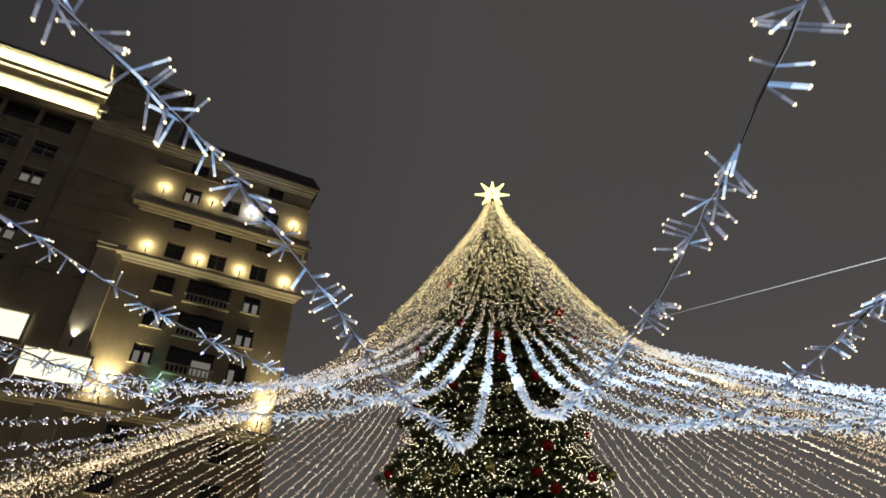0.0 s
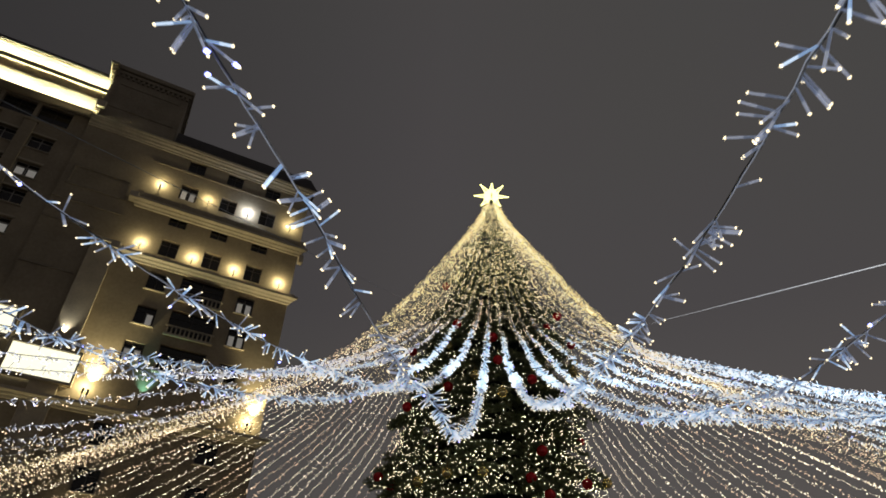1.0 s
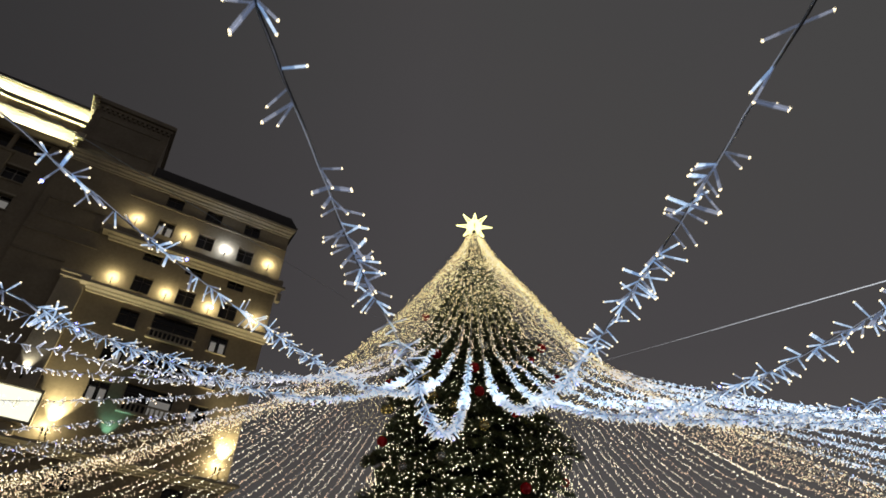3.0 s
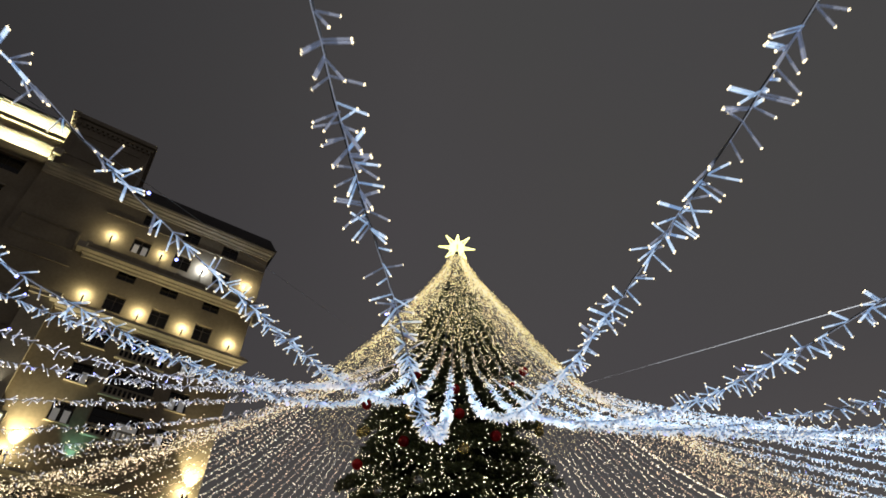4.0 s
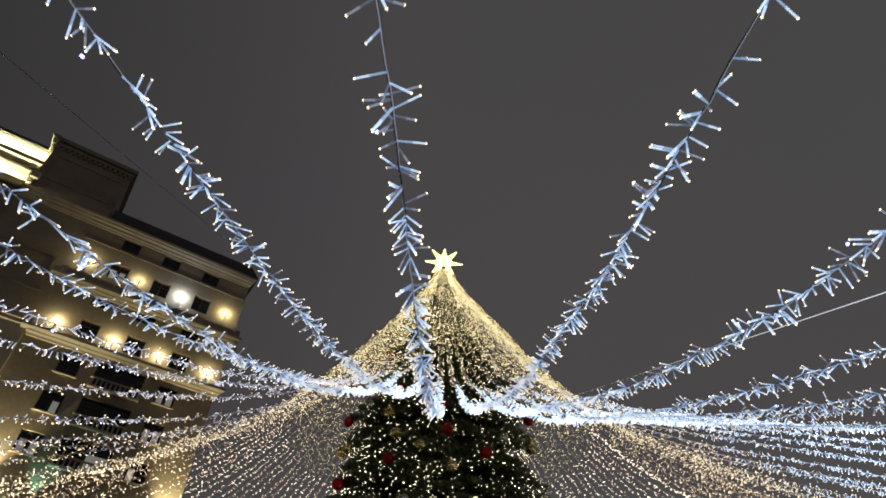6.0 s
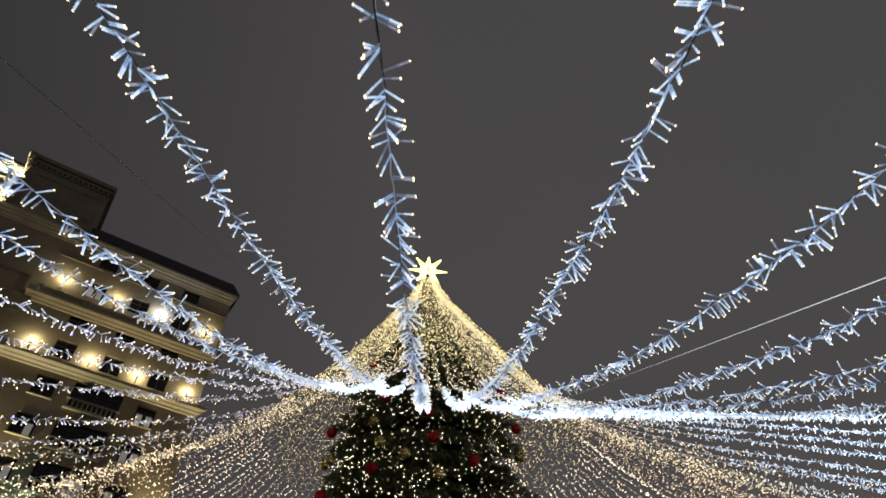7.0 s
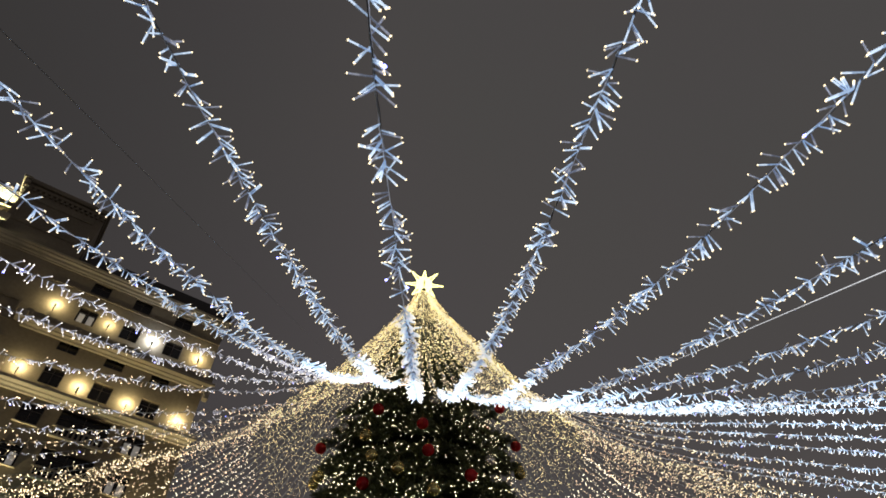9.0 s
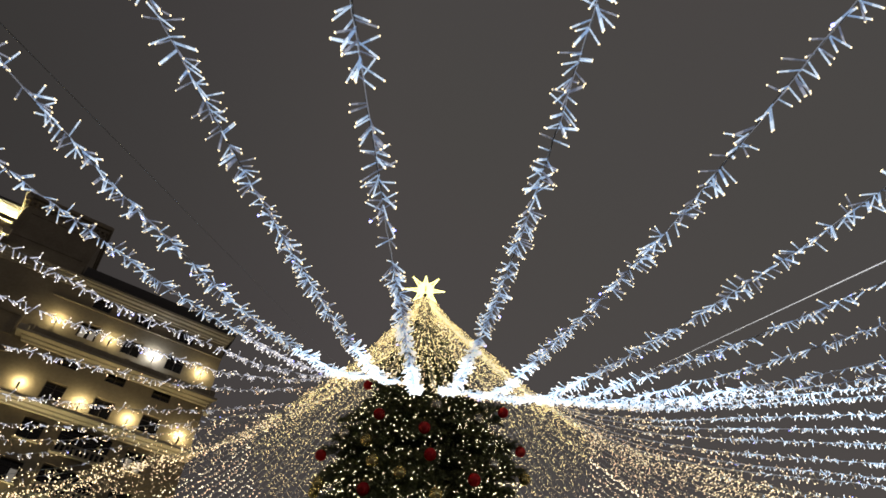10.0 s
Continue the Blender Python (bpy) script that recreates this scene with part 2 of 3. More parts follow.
part("wall", boxes((28.6, 52, -14, -1.4, 0, 67.5)), STONE, hotel)
part("wall", boxes((28.6, 52, -14, -4.2, 67.5, 76.0)), STONE, hotel)

# dark sheet roof of the wing, hipped at its free end
bm = bmesh.new()
ROOF_PROF = ((0.95, 67.46), (0.95, 67.75), (0.6, 67.95), (0.3, 69.75), (-0.4, 70.05), (-12, 70.05), (-12, 67.46))
ends = [[bm.verts.new((x + k * max(0.0, z - 67.9), y, z)) for y, z in ROOF_PROF] for x, k in ((CORNER - 0.75, 0.65), (17.6, 0.0))]
for k in range(len(ROOF_PROF)):
    bm.faces.new((ends[0][k], ends[0][(k + 1) % len(ROOF_PROF)], ends[1][(k + 1) % len(ROOF_PROF)], ends[1][k]))
bm.faces.new(ends[0][::-1])
bm.faces.new(ends[1])
part("roof", bm, ROOF, hotel, "dark sheet metal roof")
part("roof", boxes((28.6, 52, -14, -2.9, 78.3, 78.8)), ROOF, hotel, "dark sheet metal roof")

CORNICE = ((-0.1, 0.0), (0.12, 0.0), (0.16, 0.3), (0.32, 0.38), (0.36, 0.72), (0.62, 0.85), (0.66, 1.1), (0.82, 1.2), (0.86, 1.5), (-0.1, 1.5))
LEDGE = ((-0.1, 0.0), (0.30, 0.0), (0.38, 0.22), (0.72, 0.34), (0.8, 0.5), (1.2, 0.58), (1.3, 0.64), (1.3, 0.98), (-0.1, 0.98))
bm = bmesh.new()
profile_run(bm, [(y, z + 65.95) for y, z in CORNICE], CORNER, 28.6, mitre0=0.75)
part("cornice", bm, STONE_PALE, hotel)
part("string_course", boxes((CORNER - 0.06, 19.2, 0, 0.12, 63.45, 63.62)), STONE_DARK, hotel)
for z0, x1, h in ((55.3, 19.3, 1.05), (47.1, 19.0, 0.25)):
    bm = bmesh.new()
    profile_run(bm, [(y, z + z0) for y, z in LEDGE], CORNER, x1, 0.75, 0.4)
    part("balcony_ledge", bm, STONE_PALE, hotel)
    bm = boxes((CORNER - 0.5, x1 + 0.2, 0.75, 0.95, z0 + 0.98, z0 + 0.98 + h, 0.03))
    for k in range(5):
        x = CORNER - 0.2 + k * (x1 - CORNER + 0.1) / 4
        box(bm, x - 0.35, x + 0.35, 0.65, 1.05, z0 + 0.98, z0 + 1.06 + h, 0.04)
    part("balcony_parapet", bm, STONE_DARK, hotel)
    # pale end block of the ledge
    part("ledge_block", boxes((x1 - 0.1, x1 + 1.0, 0.0, 1.36, z0 + 0.5, z0 + 1.5, 0.05)), STONE_PALE, hotel)
# a corner bracket under the upper ledge
part("corner_bracket", boxes((CORNER - 0.75, CORNER - 0.05, 0.1, 0.9, 53.9, 55.35, 0.1)), STONE_PALE, hotel)
bm = bmesh.new()
profile_run(bm, [(y, z + 27.1) for y, z in LEDGE], CORNER, 28.6, 1.0)
part("balcony_ledge", bm, STONE_PALE, hotel)
pil = part("pilaster", boxes((19.3, 22.2, 0, 0.5, 0, 47.9, 0.05)), STONE_PALE, hotel)
part("capital", boxes((19.1, 22.4, 0, 0.75, 47.9, 48.4, 0.06)), STONE_PALE, pil)
part("abacus", boxes((19.0, 22.5, 0, 0.95, 48.4, 48.9, 0.08)), STONE_PALE, pil)
# raised frames of the blank panels, and the mouldings beside them
part("panel_frame", wall_sheet(20.6, 27.9, 55.6, 58.9, [(20.9, 27.6, 55.9, 58.6)], 0.12, 0.12, closed=False), STONE_DARK, hotel)
part("string_course", boxes((20.0, 28.6, 0, 0.14, 53.2, 53.45)), STONE_DARK, hotel)
part("string_course", boxes((22.6, 28.6, 0, 0.14, 50.0, 50.3)), STONE_DARK, hotel)
part("string_course", boxes((22.6, 28.6, 0, 0.14, 43.2, 43.5)), STONE_DARK, hotel)
# attic block, proud of the upper storey beside it
bm = boxes((17.9, 28.4, -9, 0.0, 66.6, 77.0, 0.05), (17.7, 28.6, -9.2, 0.3, 77.0, 77.6, 0.06), (17.4, 28.9, -9.4, 0.62, 77.6, 78.3, 0.08), (17.7, 28.6, -9.2, 0.3, 78.3, 78.7, 0.05))
for k in range(15):
    box(bm, 18.0 + k * 0.71, 18.34 + k * 0.71, 0.0, 0.25, 76.45, 77.0)
part("attic_block", bm, STONE_DARK, hotel)
part("panel_frame", wall_sheet(18.6, 27.7, 70.4, 75.4, [(18.95, 27.35, 70.75, 75.05)], 0.1, 0.1, closed=False), STONE_DARK, hotel)
# lit double cornice; the upper one stands back and returns along the attic's side
GOLDEN = ((-0.5, 0.0), (0.1, 0.0), (0.14, 0.55), (0.26, 0.75), (0.36, 1.15), (0.58, 1.55), (0.8, 1.85), (1.0, 2.0), (1.1, 2.3), (-0.5, 2.3))
for z0, x0, yb, mit in ((67.5, 28.75, 0.0, 0.0), (76.0, 28.45, -4.2, 0.0)):
    bm = bmesh.new()
    profile_run(bm, [(y, z + z0) for y, z in GOLDEN], x0, 52, mit)
    if yb:
        bmesh.ops.translate(bm, verts=bm.verts, vec=(0, yb, 0))
    part("lit_cornice", bm, STONE_PALE, hotel)
    bm = bmesh.new()
    for k in range(46):
        box(bm, x0 + 0.2 + k * 0.5, x0 + 0.45 + k * 0.5, yb + 0.1, yb + 0.45, z0 + 0.1, z0 + 0.5)
    part("dentil_row", bm, STONE_PALE, hotel)
    # the strip is the cornice's unseen source; a shelf is added to shield below
    part("led_strip", boxes((x0, 52, yb + 1.0, yb + 1.1, z0 - 0.1, z0 - 0.02)), STRIP_GLOW, hotel, "warm glowing light strip under the cornice")
    part("light_shield", boxes((x0 - 0.3, 52, yb - 0.4 if not yb else yb + 0.55, yb + 1.25, z0 - 0.22, z0 - 0.1)), STONE_PALE, hotel)
# a stepped cheek closes the lower cornice's end
part("cornice_end", boxes((28.2, 28.75, -0.1, 0.5, 67.2, 69.8, 0.03), (28.0, 28.6, 0.5, 0.9, 67.9, 69.8, 0.03), (27.5, 28.5, 0.9, 1.35, 68.7, 69.85, 0.03)), STONE_PALE, hotel)
bm = boxes((28.4, 28.75, -3.1, 0.3, 76.2, 76.9, 0.03), (28.4, 29.2, -3.1, 0.62, 77.3, 78.0, 0.05), (28.4, 29.5, -3.1, 0.8, 78.0, 78.4, 0.05))
for k in range(5):
    box(bm, 28.75, 29.1, -2.9 + k * 0.75, -2.5 + k * 0.75, 76.9, 77.3)
part("cornice_return", bm, STONE_PALE, hotel)
for x in (34.0, 38.4, 42.8):
    pil = part("pilaster", boxes((x, x + 1.5, -0.4, 0.0, 0, 63.4, 0.05)), STONE, hotel)
    part("capital", boxes((x - 0.2, x + 1.7, -0.4, 0.15, 63.4, 63.8, 0.04)), STONE, pil)


def window(x, z, w, h, y, paint, lit=0):
    """A casement: frame, mullion and transom, two panes and perhaps a lit curtain."""
    t, m, q = 0.09, 0.045, h * 0.2
    lights = [(x - w / 2 + t, x - m, z - h / 2 + t, z + q), (x + m, x + w / 2 - t, z - h / 2 + t, z + q),
              (x - w / 2 + t, x - m, z + q + 0.07, z + h / 2 - t), (x + m, x + w / 2 - t, z + q + 0.07, z + h / 2 - t)]
    bm = wall_sheet(x - w / 2, x + w / 2, z - h / 2, z + h / 2, lights, 0.1, y + 0.1, closed=False)
    win = part("window", bm, paint, hotel)
    for s in (-1, 1):
        part("pane", boxes((x + s * 0.05, x + s * (w / 2 - 0.08), y + 0.03, y + 0.045, z - h / 2 + 0.08, z + h / 2 - 0.08)), GLASS, win)
        if lit & (1 if s < 0 else 2):
            part("curtain", boxes((x + s * 0.22, x + s * (w / 2 - 0.24), y + 0.05, y + 0.065, z - h / 2 + 0.12, z + h * 0.16)), CURTAIN, win, "pale lit curtain")
    return win


def sill(x, z, w, y):
    return part("sill", boxes((x - w / 2 - 0.15, x + w / 2 + 0.15, y, y + 0.2, z - 0.14, z, 0.02)), STONE_PALE, hotel)


LIT = {(0, 60): 3, (2, 45): 3, (2, 40): 3, (0, 40): 1, (0, 35): 3, (2, 35): 2}
for a, b, c, d in wing_open:
    x, z = (a + b) / 2, (c + d) / 2
    window(x, z, b - a, d - c, -0.45, DARK_FRAME, LIT.get((min(range(3), key=lambda k: abs(COLS[k] - x)), int(z)), 0))
    if z < 46:
        sill(x, c, b - a, 0.0)
for a, b, c, d in LEFT_OPEN:
    window((a + b) / 2, (c + d) / 2, b - a, d - c, -1.0, FRAME if d - c < 2.5 else DARK_FRAME, 3 if 36 < c < 58 and (int(a + c) % 3) else 0)
    if d - c < 2.5:
        sill((a + b) / 2, c, b - a, -0.4)
        part("lintel", boxes((a - 0.2, b + 0.2, -0.4, -0.2, d + 0.002, d + 0.22, 0.02)), STONE_PALE, hotel)
for a, b, c, d in LOGGIA:
    window((a + b) / 2, (c + d) / 2, b - a, d - c, -0.5, DARK_FRAME, 1 if c < 35 else 0)
    bm = boxes((a - 0.2, b + 0.2, 0, 0.45, c - 0.3, c, 0.04), (a - 0.2, b + 0.2, 0.12, 0.34, c + 0.95, c + 1.12, 0.02))
    rail = part("loggia_rail", bm, STONE_PALE, hotel)
    for k in range(11):
        bm = bmesh.new()
        bmesh.ops.create_cone(bm, cap_ends=True, segments=8, radius1=0.11, radius2=0.07, depth=0.95, matrix=Matrix.Translation((a + 0.1 + k * (b - a - 0.2) / 10, 0.23, c + 0.475)))
        part("baluster", bm, STONE_PALE, rail)

# strongly lit walls of the lower loggia, their light put in as glow
for x0, x1, z0, z1 in ((26.0, 35.0, 33.7, 36.9), (18.4, 25.5, 29.8, 33.2)):
    part("panel_frame", wall_sheet(x0 - 0.25, x1, z0 - 0.3, z1 + 0.3, [(x0, x1 - 0.3, z0, z1)], 0.5, 0.95, closed=False), STONE_PALE, hotel)
    part("lit_wall_glow", boxes((x0, x1, 0.5, 0.6, z0, z1)), LIT_WALL_GLOW, hotel, "warm white loggia wall, its light painted as glow")


def uplight(x, y, z, colour, watts, size=0.12, cone=150, lean=0):
    """A small wall lamp that throws its light up the wall."""
    bm = bmesh.new()
    bmesh.ops.create_cone(bm, cap_ends=True, segments=10, radius1=0.10, radius2=0.13, depth=0.65, matrix=Matrix.Translation((x, y, z)))
    box(bm, x - 0.05, x + 0.05, 0.0, y, z - 0.35, z - 0.25)
    fixture = part("wall_lamp", bm, BLACK, hotel, "small black wall uplight")
    data = bpy.data.lights.new("uplight", "SPOT" if cone < 150 else "POINT")
    data.energy, data.color, data.shadow_soft_size = watts, colour, size
    if cone < 150:
        data.spot_size, data.spot_blend = radians(cone), 0.9
    lamp = new("uplight", data)
    lamp.parent = hotel
    lamp.matrix_parent_inverse = Matrix.Identity(4)
    lamp.matrix_local = Matrix.Translation((x, y, z + 0.75)) @ pose(0, 0, 0, 180 + lean, 0, 0)
    return fixture


WARM, COOL, GREEN = (1.0, 0.84, 0.46), (0.86, 0.92, 1.0), (0.35, 1.0, 0.75)
for x, z, c, w in ((17.23, 59.3, WARM, 290), (10.71, 59.3, WARM, 230), (5.07, 59.3, COOL, 420), (-1.22, 59.3, WARM, 290),
                   (16.93, 49.4, WARM, 300), (10.37, 49.4, WARM, 300), (4.81, 49.4, WARM, 300), (-1.44, 49.4, WARM, 300)):
    uplight(x, 0.6, z, c, w * 0.8)
# the three at height 11 are unseen lamps added to wash the facade
for x, z, c, w in ((16.4, 29.3, WARM, 16000), (-1.93, 29.4, WARM, 15000), (11.0, 29.3, GREEN, 800), (21.0, 34.6, (1.0, 0.95, 0.78), 1500), (2.25, 11.0, WARM, 3600), (13.5, 11.0, WARM, 3600), (24.5, 11.0, WARM, 3600)):
    uplight(x, 0.7, z, c, w * 0.5, cone=72, lean=8)
# helper lamp added beside each big uplight for the glow at its foot
for x in (16.4, -1.93):
    uplight(x + 0.5, 0.8, 29.3, WARM, 330)

# ---- the tree ----
TREE_X, TREE_Y = 2.13, 27.6
TREE_Z, TREE_R = (0.0, 8.2, 10.3, 13.8, 15.2, 16.3, 20.0, 24.0), (5.2, 4.35, 4.05, 3.55, 3.2, 2.85, 1.55, 0.15)
# where the baubles hang: the reach of the longest boughs
HANG_Z, HANG_R = (0.0, 8.2, 10.3, 13.8, 16.3, 20.0, 24.0), (5.7, 4.7, 4.4, 3.8, 3.35, 1.75, 0.15)


def tree_radius(z):
    return float(np.interp(z, TREE_Z, TREE_R))


KNOWN = {
    "red": ((-27.3, 14.93), (-3.9, 14.11), (-1.3, 13.03), (-70.0, 14.59), (74.0, 15.44), (16.9, 12.31), (50.4, 16.16), (-27.9, 11.96), (-75.0, 9.2), (-55.0, 8.5), (11.4, 8.4), (40.0, 8.6), (17.6, 9.44), (18.8, 7.9), (-55.7, 11.6)),
    "gold": ((-31.4, 13.88), (-26.1, 12.96), (-57.1, 13.0), (51.7, 13.4), (-8.4, 8.53), (-37.0, 8.34), (0.7, 11.6), (-13.6, 12.36), (62.0, 9.1), (-23.3, 8.53)),
    "silver": ((2.0, 15.17), (24.6, 14.94), (-47.1, 14.61), (28.3, 13.14), (36.0, 10.9), (-36.0, 10.2), (60.0, 12.0), (-18.0, 10.4)),
}


hang_rng = np.random.default_rng(5)
HUNG = {tint: list(spots) for tint, spots in KNOWN.items()}
for tint in HUNG:
    for k in range(26):
        az, z = hang_rng.uniform(-180, 180), hang_rng.uniform(2.5, 21)
        if (abs(az) > 82 or z < 7.2) and all(abs(az - a) * 0.07 + abs(z - b) > 1.0 for spots in HUNG.values() for a, b in spots):
            HUNG[tint].append((az, z))


def bough(rng, length):
    """A fir bough along +x: a bending main twig with side twigs, all set with flat needles. Returns corners and triangles."""
    vs, fs = [], []

    def needles(p0, p1, count, size):
        d = np.array(p1) - np.array(p0)
        d = d / (np.linalg.norm(d) + 1e-9)
        for _ in range(count):
            p = np.array(p0) + rng.random() * (np.array(p1) - np.array(p0))
            s = rng.normal(size=3)
            s -= d * (s @ d)
            s /= np.linalg.norm(s) + 1e-9
            tip = p + size * (0.75 * s + 0.65 * d) * rng.uniform(0.7, 1.25)
            w = np.cross(s, d) * size * 0.2
            k = len(vs)
            vs.extend((p - w, p + w, tip))
            fs.append((k, k + 1, k + 2))

    def line(t):
        return np.array((length * t, 0.0, -0.42 * length * t * t + 0.12 * length * t ** 4))

    for k in range(5):
        needles(line(k / 5), line((k + 1) / 5), 24, 0.17)
    for k in range(9):
        t = 0.12 + 0.86 * k / 9
        p = line(t)
        reach = length * (0.36 * (1 - 0.62 * t))
        for s in (-1, 1):
            q = p + np.array((reach * 0.62, s * reach * rng.uniform(0.6, 1.0), -reach * rng.uniform(0.0, 0.35)))
            needles(p, q, 21, 0.14)
    return np.array(vs), np.array(fs)


rng = np.random.default_rng(11)
tree = new("christmas_tree")
tree.matrix_world = pose(TREE_X, TREE_Y, 0)
tagged(tree, "tall dark green Christmas tree hung with lights and baubles", "christmas tree")
kinds = [bough(rng, 1.5) for _ in range(7)]
pieces = []


def add_bough(a, tip, z, size, roll):
    """Sets one bough at a bearing, its tip at the given distance from the trunk."""
    v, fc = kinds[rng.integers(len(kinds))]
    v = v * size
    v = v + (tip - 1.5 * size, 0, 0)
    y, zz = v[:, 1] * math.cos(roll) - v[:, 2] * math.sin(roll), v[:, 1] * math.sin(roll) + v[:, 2] * math.cos(roll)
    x = v[:, 0]
    pieces.append((np.stack([x * math.cos(a) - y * math.sin(a), x * math.sin(a) + y * math.cos(a), zz + z], -1), fc))


z = 0.9
while z < 23.6:
    R = tree_radius(z)
    count = max(5, int(2 * math.pi * R / (0.47 if z > 6 else 0.9)))
    a0 = rng.random() * 6.28
    for k in range(count):
        a = a0 + 2 * math.pi * (k + rng.uniform(-0.4, 0.4)) / count
        wave = noise.noise(Vector((2.6 * math.cos(a), 2.6 * math.sin(a), z * 1.3)))
        tip = R * ((0.80 + 0.30 * rng.random() ** 2 if 5 < z < 16 else 0.93 + rng.normal() * 0.07) + 0.30 * wave)
        size = float(np.clip(R * 0.66, 0.35, 2.0)) * rng.uniform(0.8, 1.15) / 1.5
        add_bough(a, tip, z + 0.34 * size + rng.normal() * 0.09, size, rng.uniform(-0.35, 0.35))
    z += float(np.clip(0.2 * R, 0.4, 0.74))
for spots in HUNG.values():
    for az, z in spots:
        add_bough(radians(az) - math.pi / 2, float(np.interp(z, HANG_Z, HANG_R)) + 0.16, z + 0.62, 1.05, 0.0)
v, fc = merge(pieces)
tagged(arrays("crown", v, fc, [NEEDLE], parent=tree), "dense dark green fir boughs")
# near-black cone added inside the boughs to stop light showing through
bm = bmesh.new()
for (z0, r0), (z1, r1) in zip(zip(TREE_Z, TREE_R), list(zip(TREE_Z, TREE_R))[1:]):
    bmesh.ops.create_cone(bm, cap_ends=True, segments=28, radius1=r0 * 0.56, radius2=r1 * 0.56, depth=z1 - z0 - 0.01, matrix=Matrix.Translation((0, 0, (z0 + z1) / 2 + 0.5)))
part("core", bm, CORE, tree, "dark cone added inside the tree to block light")
bm = bmesh.new()
bmesh.ops.create_cone(bm, cap_ends=True, segments=16, radius1=0.4, radius2=0.2, depth=24.0, matrix=Matrix.Translation((0, 0, 12.05)))
part("trunk", bm, BARK, tree)

# small lights all over the tree
OCTA_V = np.array(((1, 0, 0), (-1, 0, 0), (0, 1, 0), (0, -1, 0), (0, 0, 1), (0, 0, -1)), dtype=float)
OCTA_F = np.array(((0, 2, 4), (2, 1, 4), (1, 3, 4), (3, 0, 4), (2, 0, 5), (1, 2, 5), (3, 1, 5), (0, 3, 5)))
bulbs = []
crown_r = np.hypot(v[:, 0], v[:, 1])
outer = np.nonzero((crown_r > 0.74 * np.interp(v[:, 2], TREE_Z, TREE_R)) & (v[:, 2] > 4.0) & (v[:, 2] < 23.4))[0]
weight = np.interp(v[outer, 2], (8.0, 10.5, 12.0, 15.0, 18.0), (1.0, 0.8, 0.3, 0.3, 0.45))
spots = [tuple(v[k]) for k in rng.choice(outer, 13000, p=weight / weight.sum())]
# strings wound evenly over the outside
while len(spots) < 13000 + 7800:
    a, z = rng.uniform(-math.pi, math.pi), rng.uniform(4.0, 22.5)
    if rng.random() < tree_radius(z) / 5.0 * np.interp(z, (9.0, 12.0, 14.0), (1.0, 0.8, 0.5)):
        R = tree_radius(z) * (0.93 + rng.normal() * 0.05)
        spots.append((R * math.cos(a), R * math.sin(a), z))
for x, y, z in spots:
    a = math.atan2(y, x)
    if abs(((a + math.pi / 2 - 0.17 + math.pi) % (2 * math.pi)) - math.pi) < 0.05 and rng.random() < 0.85:
        continue
    bulbs.append((OCTA_V * rng.choice((0.0058, 0.0074, 0.0098, 0.014)) + (x + 0.05 * math.cos(a), y + 0.05 * math.sin(a), z + rng.normal() * 0.05), OCTA_F))
v, fc = merge(bulbs)
lights = arrays("tree_lights", v, fc, [TREE_LED])
lights.matrix_world = pose(TREE_X, TREE_Y, 0)
tagged(lights, "warm white fairy lights wound all over the tree", "fairy lights", kind="stuff")


def bauble(mat, name, radius, az, z, label, lift=0.1):
    """A lacquered ball with a metal cap and loop, hung on the tree's outside at a bearing and a height."""
    bm = bmesh.new()
    bmesh.ops.create_uvsphere(bm, u_segments=20, v_segments=12, radius=radius)
    for fce in bm.faces:
        fce.smooth = True
    ball = part(name, bm, mat)
    bm = bmesh.new()
    bmesh.ops.create_cone(bm, cap_ends=True, segments=10, radius1=radius * 0.26, radius2=radius * 0.22, depth=radius * 0.22, matrix=Matrix.Translation((0, 0, radius * 1.05)))
    bmesh.ops.create_cone(bm, cap_ends=True, segments=5, radius1=0.012, radius2=0.012, depth=radius * 0.9, matrix=Matrix.Translation((0, 0, radius * 1.5)))
    part("cap", bm, GOLD, ball)
    tagged(ball, label, "bauble", "baubles on the tree")
    place(ball, az, z, lift)
    return ball


def place(ob, az, z, lift=0.1):
    r = float(np.interp(z, HANG_Z, HANG_R)) + lift
    ob.matrix_world = pose(TREE_X + r * math.sin(radians(az)), TREE_Y - r * math.cos(radians(az)), z)


PAINT = {"red": (RED, 0.195, "shiny red bauble hanging on the Christmas tree"), "gold": (GOLD, 0.195, "shiny gold bauble hanging on the Christmas tree"), "silver": (SILVER, 0.18, "shiny silver bauble hanging on the Christmas tree")}
for tint, spots in HUNG.items():
    mat, size, label = PAINT[tint]
    first = bauble(mat, tint + "_bauble", size, *spots[0], label)
    for az, z in spots[1:]:
        place(copy_thing(first, Matrix()), az, z)

# ---- star on the tree's top ----
star = new("tree_star")
star.matrix_world = pose(TREE_X, TREE_Y, 24.77, 32) @ Matrix.Diagonal((0.88, 0.88, 0.88, 1))
tagged(star, "glowing yellow star with long points on the treetop", "star")
for k in range(8):
    bm = bmesh.new()
    a = k * math.pi / 4
    reach = (0.98 if k < 4 else 0.84) if k % 2 else 1.06 if k % 4 == 0 else 0.8
    wide = 0.085 if k % 4 == 0 else 0.11
    d, s = Vector((math.cos(a), 0, math.sin(a))), Vector((-math.sin(a), 0, math.cos(a)))
    base = [d * 0.3 + s * wide, d * 0.3 + Vector((0, -0.2, 0)), d * 0.3 - s * wide, d * 0.3 + Vector((0, 0.2, 0))]
    vs = [bm.verts.new(p) for p in base]
    tip = bm.verts.new(d * reach)
    for i in range(4):
        bm.faces.new((vs[i], vs[(i + 1) % 4], tip))
    part("point", bm, STAR_FILL, star)
bm = bmesh.new()
